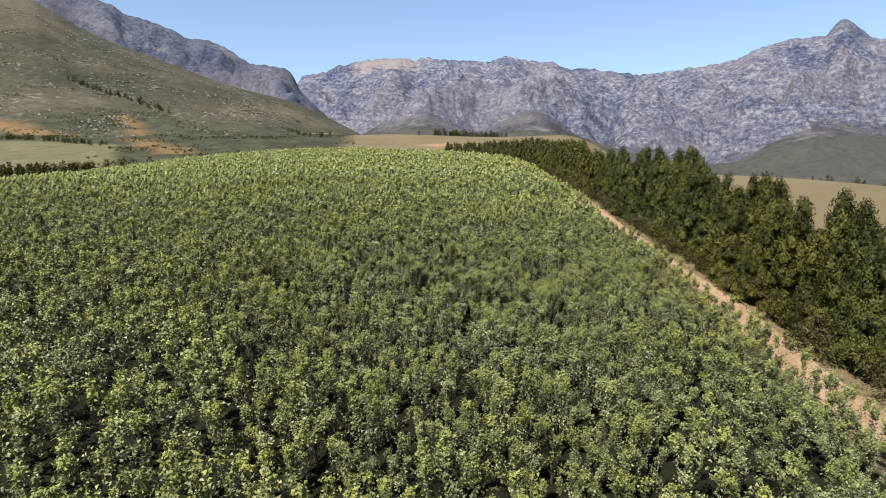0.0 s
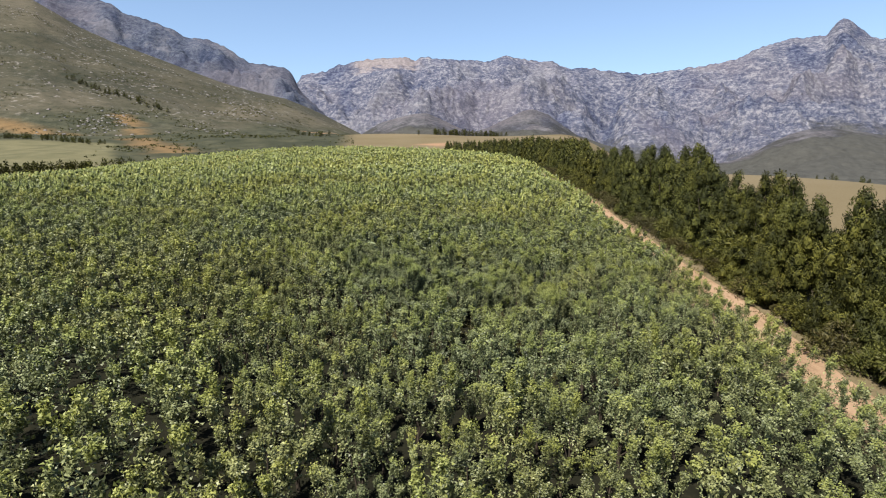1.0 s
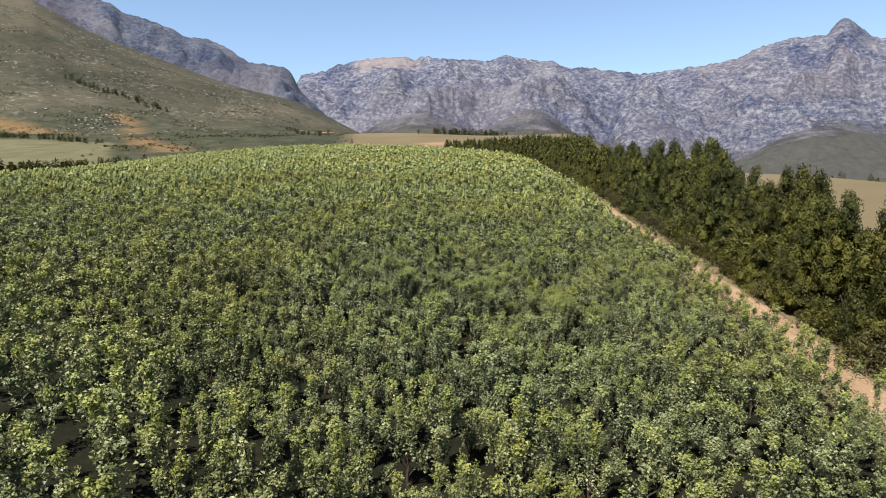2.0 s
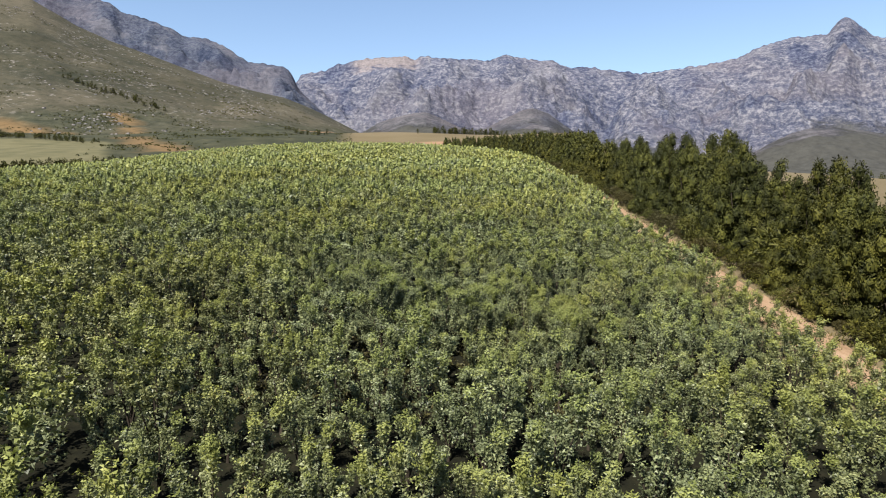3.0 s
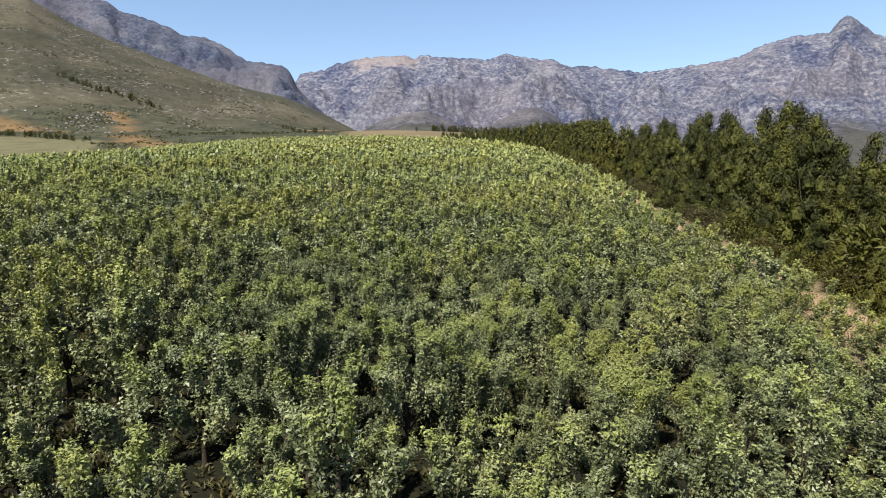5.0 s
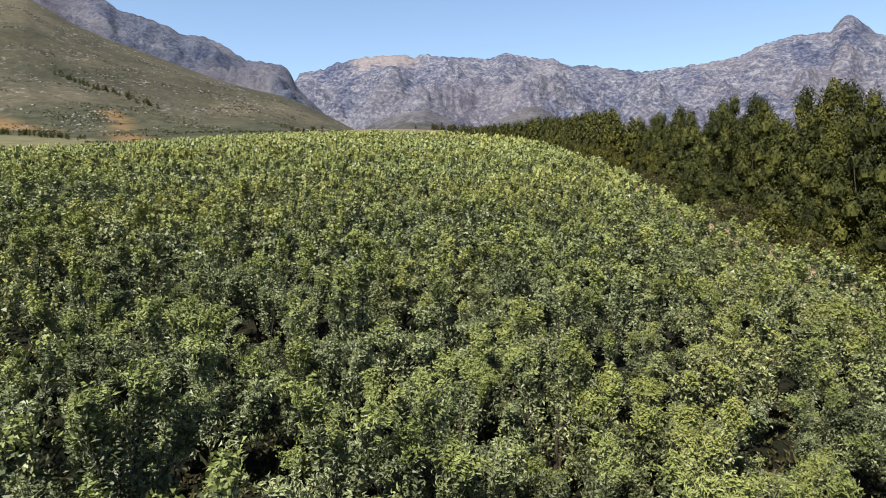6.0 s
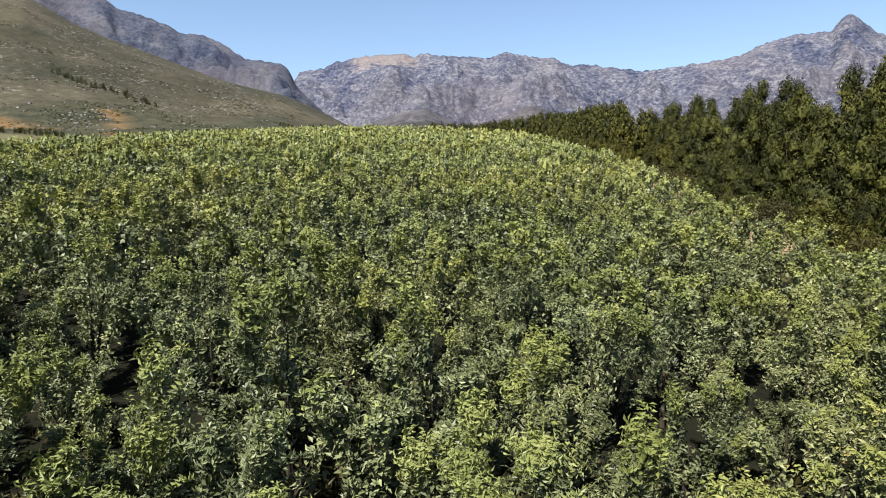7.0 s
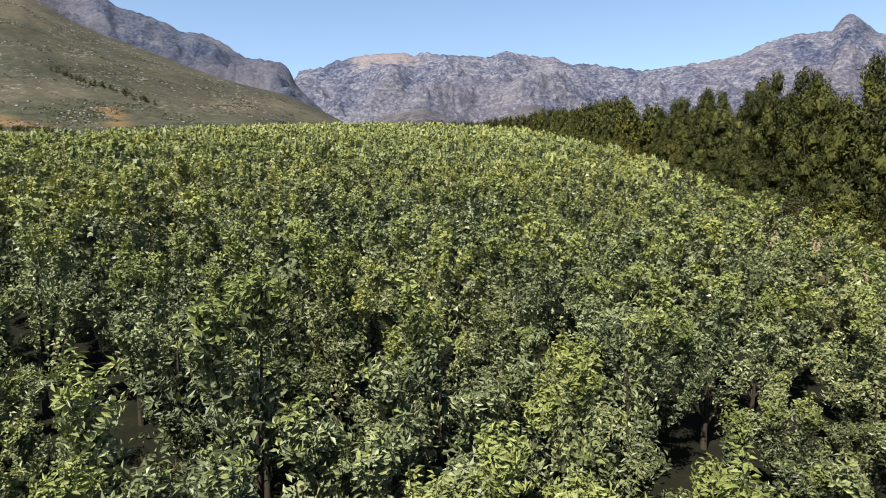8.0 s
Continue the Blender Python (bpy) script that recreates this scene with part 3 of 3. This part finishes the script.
def windbreak_tree(seed, height, radius, leaders, sprays):
    """A tall dark evergreen: a trunk, a few upright columns of rounded foliage heads with dark gaps between, and a spreading skirt."""
    rng = np.random.default_rng(seed)
    tree = new("windbreak_tree")
    tubes = [([(0, 0, -0.3), (0.05, 0.05, height * 0.3), (-0.05, 0.08, height * 0.6), (0, 0, height * 0.85)], (0.24, 0.18, 0.10, 0.02), 6)]
    at, size = [], []
    fine = sprays > 50

    def head(x, y, z, w, tall):
        if all((x - a[0]) ** 2 + (y - a[1]) ** 2 + ((z - a[2]) * 0.6) ** 2 > (0.8 * max(w, b[0])) ** 2 for a, b in zip(at, size)):
            at.append((x, y, z))
            size.append((w, w * tall))

    for k in range(leaders):
        turn, out = k * 2.4 + rng.uniform(0, 0.8), radius * 0.6 * math.sqrt(k / leaders) * rng.uniform(0.85, 1.15)
        cx, cy, top = math.cos(turn) * out, math.sin(turn) * out, height * (1.0 if k == 0 else (1.0 - 0.2 * out / (0.6 * radius)) * rng.uniform(0.86, 1.0))
        tubes.append(([(0, 0, height * 0.12), (cx * 0.7, cy * 0.7, height * 0.3), (cx, cy, height * 0.55), (cx, cy, top * 0.96)], (0.09, 0.06, 0.035, 0.01), 4))
        head(cx, cy, top - 1.0, 0.68, 1.6)
        for j in range(60):
            z = height * 0.1 + (top - 1.2 - height * 0.1) * rng.uniform(0, 1)
            up = z / top
            a, r = rng.uniform(0, 6.3), (0.30 * radius + 0.55) * (1.05 - up**2.5)
            head(cx * (0.8 + 0.2 * up) + math.cos(a) * r, cy * (0.8 + 0.2 * up) + math.sin(a) * r, z, (1.05 - 0.42 * up) * rng.uniform(0.75, 1.15), rng.uniform(0.9, 1.3) + 0.9 * up)
    for _ in range(int(radius * 9)):
        a, r = rng.uniform(0, 6.3), radius * rng.uniform(0.7, 1.1)
        head(math.cos(a) * r, math.sin(a) * r, max(height * rng.uniform(0.05, 0.34), 0.6), rng.uniform(0.7, 1.1), rng.uniform(0.6, 0.85))
    limbs("trunk", tubes, MAT["trunk"], tree)
    at, size = np.array(at), np.array(size)
    n = len(at)
    ball = rng.normal(0, 1, (n, sprays, 3)) + (0, 0, 0.55)
    ball /= np.linalg.norm(ball, axis=-1, keepdims=True)
    full = np.stack([size[:, 0], size[:, 0], size[:, 1]], 1)
    lump = 0.92 + 0.16 * np.sin(ball[..., :1] * 6 + at[:, None, :1] * 9) * np.sin(ball[..., 1:2] * 6 + at[:, None, 1:2] * 9)
    spot = (at[:, None] + ball * full[:, None] * lump * rng.uniform(0.55, 1.06, (n, sprays, 1)) ** 0.6).reshape(-1, 3)
    spot[:, 2] = np.maximum(spot[:, 2], 0.1)
    outward = ball.reshape(-1, 3)
    way = outward * 0.4 + (0, 0, 0.8) + rng.normal(0, 0.4, (n * sprays, 3))
    coarse = 1.0 if fine else 2.4
    leaves = leaf_tris(rng, spot, way, rng.uniform(0.18, 0.36, n * sprays) * coarse, rng.uniform(0.08, 0.14, n * sprays) * coarse, 0.2, outward + (0, 0, 0.3))
    # the dense hearts of the heads
    ripple = 0.58 + 0.12 * np.sin(BALL[None, :, :1] * 4 + at[:, None, 1:2] * 7) * np.sin(BALL[None, :, 2:] * 5 + at[:, None, :1] * 5) * np.sin(BALL[None, :, 1:2] * 4 + at[:, None, 2:] * 3)
    hearts = (at[:, None] + BALL[None] * full[:, None] * ripple).reshape(-1, 3)
    hearts[:, 2] = np.maximum(hearts[:, 2], 0.05)
    verts = np.concatenate([hearts, leaves])
    mesh_object("crown", verts, tris(len(verts) // 3), MAT["pine"], tree)
    return tree


def shrub(seed, material, name="shrub"):
    rng = np.random.default_rng(seed)
    bush = new(name)
    heads = [(rng.normal(0, 0.55), rng.normal(0, 0.55), rng.uniform(0.5, 1.3), rng.uniform(0.5, 0.8)) for _ in range(6)]
    limbs("stem", [([(0, 0, -0.1), (x * 0.4, y * 0.4, z * 0.5), (x, y, z)], (0.05, 0.035, 0.012), 4) for x, y, z, _ in heads], MAT["trunk"], bush)
    out = []
    for x, y, z, r in heads:
        n = 170
        way = rng.normal(size=(n, 3)) + (0, 0, 0.3)
        way /= np.linalg.norm(way, axis=1, keepdims=True)
        spot = np.array((x, y, z)) + way * r * rng.uniform(0.5, 1.05, (n, 1)) * (1, 1, 0.8)
        spot[:, 2] = np.maximum(spot[:, 2], 0.08)
        out.append(leaf_quads(rng, spot, way + rng.normal(0, 0.5, (n, 3)), rng.uniform(0.14, 0.28, n), rng.uniform(0.06, 0.11, n)))
    verts = np.concatenate(out)
    mesh_object("foliage", verts, quads(len(verts) // 4), material, bush)
    return bush


rng = np.random.default_rng(21)
SHAPES = [(13.4, 3.2, 5), (12.4, 2.9, 4), (13.8, 3.3, 6), (11.6, 2.7, 4), (12.8, 2.5, 3), (7.5, 2.4, 3)]
FAR_SHAPES = [(12.5, 2.9, 4), (11.5, 2.7, 4), (13.2, 3.0, 5)]
BREAK = [windbreak_tree(60 + k, h, r, leaders, 180) for k, (h, r, leaders) in enumerate(SHAPES)]
FAR_BREAK = [windbreak_tree(80 + k, h, r, leaders, 20) for k, (h, r, leaders) in enumerate(FAR_SHAPES)]
row_x = lambda y: 36.6 - bend(y)
used = set()


def plant(kind, x, y, size, label, category, group, squash=1.0):
    m = pose(x, y, float(land(x, y)) - 0.05, 0, 0, rng.uniform(0, 360))
    if kind.name in used:
        tree = copy_thing(kind, m)
    else:
        used.add(kind.name)
        tree = kind
        tree.matrix_world = m
    tree.scale = (size, size, size * squash)
    return tagged(tree, label, category, group)


TOPS = [(10, 12), (52, 12.8), (56, 14.2), (58.5, 13.8), (60, 11.2), (63, 11.4), (66, 12.8), (69, 13.9), (73, 13.7), (75, 13.1), (77, 11.0), (80, 12), (82.5, 12.9), (85, 11.2), (88, 13.8), (92, 14.6), (96, 15.0), (100, 13.9), (102.5, 11.2), (106, 13.2), (111, 13.9), (114, 13.0), (117, 12.2), (121, 11.3), (127, 11.8), (132, 11.6), (142, 10.4), (151, 9.8), (158, 10.6), (165, 11.4), (187, 11.2), (210, 10.6), (240, 11.8), (345, 12.4)]
TALL = {kind.name: shape[0] for kind, shape in zip(BREAK + FAR_BREAK, SHAPES + FAR_SHAPES)}
NEAR = (51, 54.2, 57.4, 61, 64.8, 68.2, 71.6, 74.8, 78, 81.6, 85.2, 88.6, 92, 95.4, 98.8, 102.6, 106, 109.6, 112.4)
places = [(y, float(np.interp(y, *zip(*TOPS)))) for y in (*range(-56, 48, 5), 48, *NEAR)]
y = 115.5
while y < 347:
    places.append((y, float(np.interp(y, *zip(*TOPS))) * rng.uniform(0.94, 1.05)))
    y += (rng.uniform(3.3, 4.6) if y < 160 else rng.uniform(2.1, 3.0)) / math.sqrt(1 + ((float(bend(y + 1)) - float(bend(y))) * 1.3) ** 2)
for y, top in places:
    kind = BREAK[rng.integers(0, 5)] if 46 < y < 150 else FAR_BREAK[rng.integers(0, 3)]
    plant(kind, float(row_x(y)) + rng.normal(0, 0.5), y, top / TALL[kind.name], "tall dark green windbreak tree beside the sandy track", "tree", "trees of the windbreak")
    if 46 < y < 200 and rng.uniform() < 0.7:
        plant(BREAK[5], float(row_x(y)) - rng.uniform(1.8, 3.6), y + rng.uniform(1, 3), rng.uniform(0.35, 0.85), "young bushy windbreak tree between taller ones", "tree", "trees of the windbreak")
SHRUBS = [shrub(101, MAT["shrub"]), shrub(102, MAT["lime"]), shrub(103, MAT["shrub"]), shrub(104, MAT["pine"])]
for kind, x, y, size in ((1, 34.2, 77.5, 3.2), (1, 33.4, 97.0, 2.0), (2, 32.6, 53.5, 1.9), (1, 33.4, 49.0, 1.8), (0, 33.2, 67.5, 1.7), (1, 33.2, 59.5, 1.5)):
    plant(SHRUBS[kind], x, y, size, "large lime-green bush at the foot of the windbreak" if kind == 1 else "rounded olive-brown bush beside the track", "bush", "bushes along the track")
y = 40.0
while y < 200:
    plant(SHRUBS[rng.integers(0, 4)], float(row_x(y)) - rng.uniform(2.8, 4.7), y, rng.uniform(0.55, 1.5), "olive-green bush at the foot of the windbreak", "bush", "bushes along the track")
    y += rng.uniform(1.2, 2.6)


# ---- far vegetation ----
def far_tree(seed, height, radius, name="far_tree"):
    """A tree far off: trunk and a loose crown of leaf clumps."""
    rng = np.random.default_rng(seed)
    tree = new(name)
    limbs("trunk", [([(0, 0, -0.5), (0.1, 0, height * 0.45), (0, 0.1, height * 0.9)], (0.3, 0.2, 0.05), 5)], MAT["trunk"], tree)
    n = 90
    level = rng.uniform(0.12, 1, n)
    wide = radius * np.sin(np.pi * np.clip(level * 0.85 + 0.1, 0, 1)) ** 0.7 * rng.uniform(0.3, 1.05, n)
    turn = rng.uniform(0, 2 * np.pi, n)
    spot = np.stack([np.cos(turn) * wide, np.sin(turn) * wide, level * height], 1)
    verts = leaf_quads(rng, spot, rng.normal(size=(n, 3)) + (0, 0, 0.6), rng.uniform(1.2, 2.2, n), rng.uniform(0.6, 1.1, n))
    mesh_object("crown", verts, quads(n), MAT["pine"], tree)
    return tree


from mathutils.bvhtree import BVHTree

slope = BVHTree.FromPolygons([v.co.copy() for v in hillside.data.vertices], [tuple(p.vertices) for p in hillside.data.polygons])


def surface(x, y):
    """Height of whatever lies uppermost: the ground or the hillside."""
    hit = slope.ray_cast(Vector((x, y, 3000)), Vector((0, 0, -1)))[0]
    low = float(land(x, y))
    return max(low, hit.z) if hit else low


bend_x, bend_y = np.array((-322, -300, -268, -236)), np.array((1258, 1325, 1385, 1440))
ribbon = [(x + side * 3, y + side * 9, surface(x + side * 3, y + side * 9) + 0.8) for side in (-1, 1) for x, y in zip(np.interp(np.linspace(0, 3, 25), range(4), bend_x), np.interp(np.linspace(0, 3, 25), range(4), bend_y))]
tagged(mesh_object("hillside_track", ribbon, grid_faces(2, 25), MAT["road"], smooth=True), "pale dirt track cut across the foot of the hillside", "track", kind="structure")
FAR = [far_tree(201, 9.0, 2.6), far_tree(202, 10.5, 2.2), far_tree(203, 7.5, 3.0)]


def plant_far(x, y, size, label, group):
    kind = FAR[rng.integers(0, 3)]
    m = pose(x, y, surface(x, y) - 0.2, 0, 0, rng.uniform(0, 360))
    tree = copy_thing(kind, m) if kind.name in used else kind
    used.add(kind.name)
    tree.matrix_world = m
    tree.scale = (size, size, size)
    tagged(tree, label, "tree", group)


def row(a, b, count, scatter, size, label, group):
    for k in range(count):
        t = (k + rng.uniform(0, 0.8)) / count
        plant_far(a[0] + (b[0] - a[0]) * t + rng.normal(0, scatter), a[1] + (b[1] - a[1]) * t + rng.normal(0, scatter), size * rng.uniform(0.7, 1.25), label, group)


row((-362, 470), (-262, 480), 72, 1.5, 1.0, "dark green hedgerow tree beside a pale meadow", "trees of the hedgerow")
row((-268, 500), (-250, 540), 10, 6.0, 0.9, "dark green tree at the corner of a meadow", "trees by the meadow")
row((-775, 1338), (-530, 1232), 44, 5.0, 1.0, "dark tree in a line across the hillside", "trees across the hillside")
row((-14, 955), (92, 968), 50, 3.5, 0.95, "dark tree on a golden knoll", "trees on the knoll")
row((-300, 1250), (-230, 1180), 16, 4.0, 0.8, "dark tree along a pale hillside track", "trees by the hillside track")
row((-590, 815), (-410, 765), 84, 6.0, 0.62, "dark bush in a belt above the meadow", "bushes above the meadow")
row((-172, 900), (-160, 905), 3, 2.0, 0.9, "lone dark tree in a golden field", "trees in the field")
row((-36, 930), (-33, 932), 1, 1.0, 0.9, "lone dark tree in a golden field", "trees in the field")
row((136, 236), (164, 238), 9, 2.0, 0.27, "dark bush on the brow of a dry field", "bushes on the brow")


def scatter(name, label, category, count, region, build, material, seed):
    """One object of many small pieces strewn over the slopes."""
    rng = np.random.default_rng(seed)
    verts, size = [], 0
    while size < count:
        y = rng.uniform(region[2], region[3])
        x = rng.uniform(region[0], region[1]) * y
        if y > 100 and noise.fractal(Vector((x / 130, y / 90, 4)), 0.8, 2.0, 3) < rng.uniform(-0.1, 0.6):
            continue
        verts.append(build(rng) + (x, y, surface(x, y)))
        size += 1
    verts = np.concatenate(verts)
    return tagged(mesh_object(name, verts, quads(len(verts) // 4), material), label, category, kind="stuff")


def tuft(rng):
    n, r = 7, rng.uniform(0.6, 2.0)
    return leaf_quads(rng, rng.normal(0, 0.4, (n, 3)) * (r, r, r * 0.5) + (0, 0, r * 0.35), rng.normal(size=(n, 3)) + (0, 0, 0.8), rng.uniform(0.7, 1.3, n) * r, rng.uniform(0.5, 0.9, n) * r)


def weed(rng):
    n, r = 6, rng.uniform(0.12, 0.34)
    return leaf_quads(rng, rng.normal(0, 0.5, (n, 3)) * (r, r, 0) + (0, 0, 0.02), rng.normal(size=(n, 3)) * 0.6 + (0, 0, 1), rng.uniform(0.7, 1.3, n) * r, rng.uniform(0.3, 0.6, n) * r)


def boulder(rng):
    """A rough six-sided block."""
    c = np.array([(x, y, z) for z in (-0.4, 1) for x, y in ((-1, -1), (1, -1), (1, 1), (-1, 1))], float)
    c = c * (1, 1, 0.8) * np.where(c[:, 2:3] > 0, 0.62, 1) * rng.uniform(0.7, 1.25, (8, 3)) * rng.uniform(0.8, 2.8)
    return c[[0, 1, 5, 4, 1, 2, 6, 5, 2, 3, 7, 6, 3, 0, 4, 7, 4, 5, 6, 7]]


scatter("orchard_grass", "dark weeds under the orchard trees", "grass", 4500, (-0.3, 0.36, 44, 63), weed, MAT["shrub"], 30)
scatter("scrub", "dark bushes strewn over the olive hillside", "scrub", 4600, (-0.78, -0.2, 880, 1750), tuft, MAT["pine"], 31)
scatter("scrub", "low olive shrubs below the hillside", "scrub", 800, (-0.56, -0.14, 490, 1000), tuft, MAT["pine"], 32)
scatter("boulders", "pale boulders on the olive hillside", "boulders", 800, (-0.8, -0.25, 950, 1850), boulder, MAT["boulder"], 33)


def verge_grass():
    """Dry tufts along both sides of the track."""
    rng = np.random.default_rng(34)
    verts = []
    for _ in range(1300):
        y = rng.uniform(25, 190)
        x = float(edge(y)) + (rng.normal(-0.5, 0.35) if rng.uniform() < 0.4 else rng.normal(4.7, 0.6))
        n, r = 6, rng.uniform(0.12, 0.4)
        spot = rng.normal(0, 0.5, (n, 3)) * (r, r, 0) + (0, 0, 0.02)
        verts.append(leaf_quads(rng, spot, rng.normal(size=(n, 3)) * 0.6 + (0, 0, 1), rng.uniform(0.8, 1.5, n) * r, rng.uniform(0.12, 0.25, n) * r) + (x, y, float(land(x, y))))
    verts = np.concatenate(verts)
    return tagged(mesh_object("verge_grass", verts, quads(len(verts) // 4), MAT["straw"]), "tufts of dry grass along the sandy track", "grass", kind="stuff")


verge_grass()
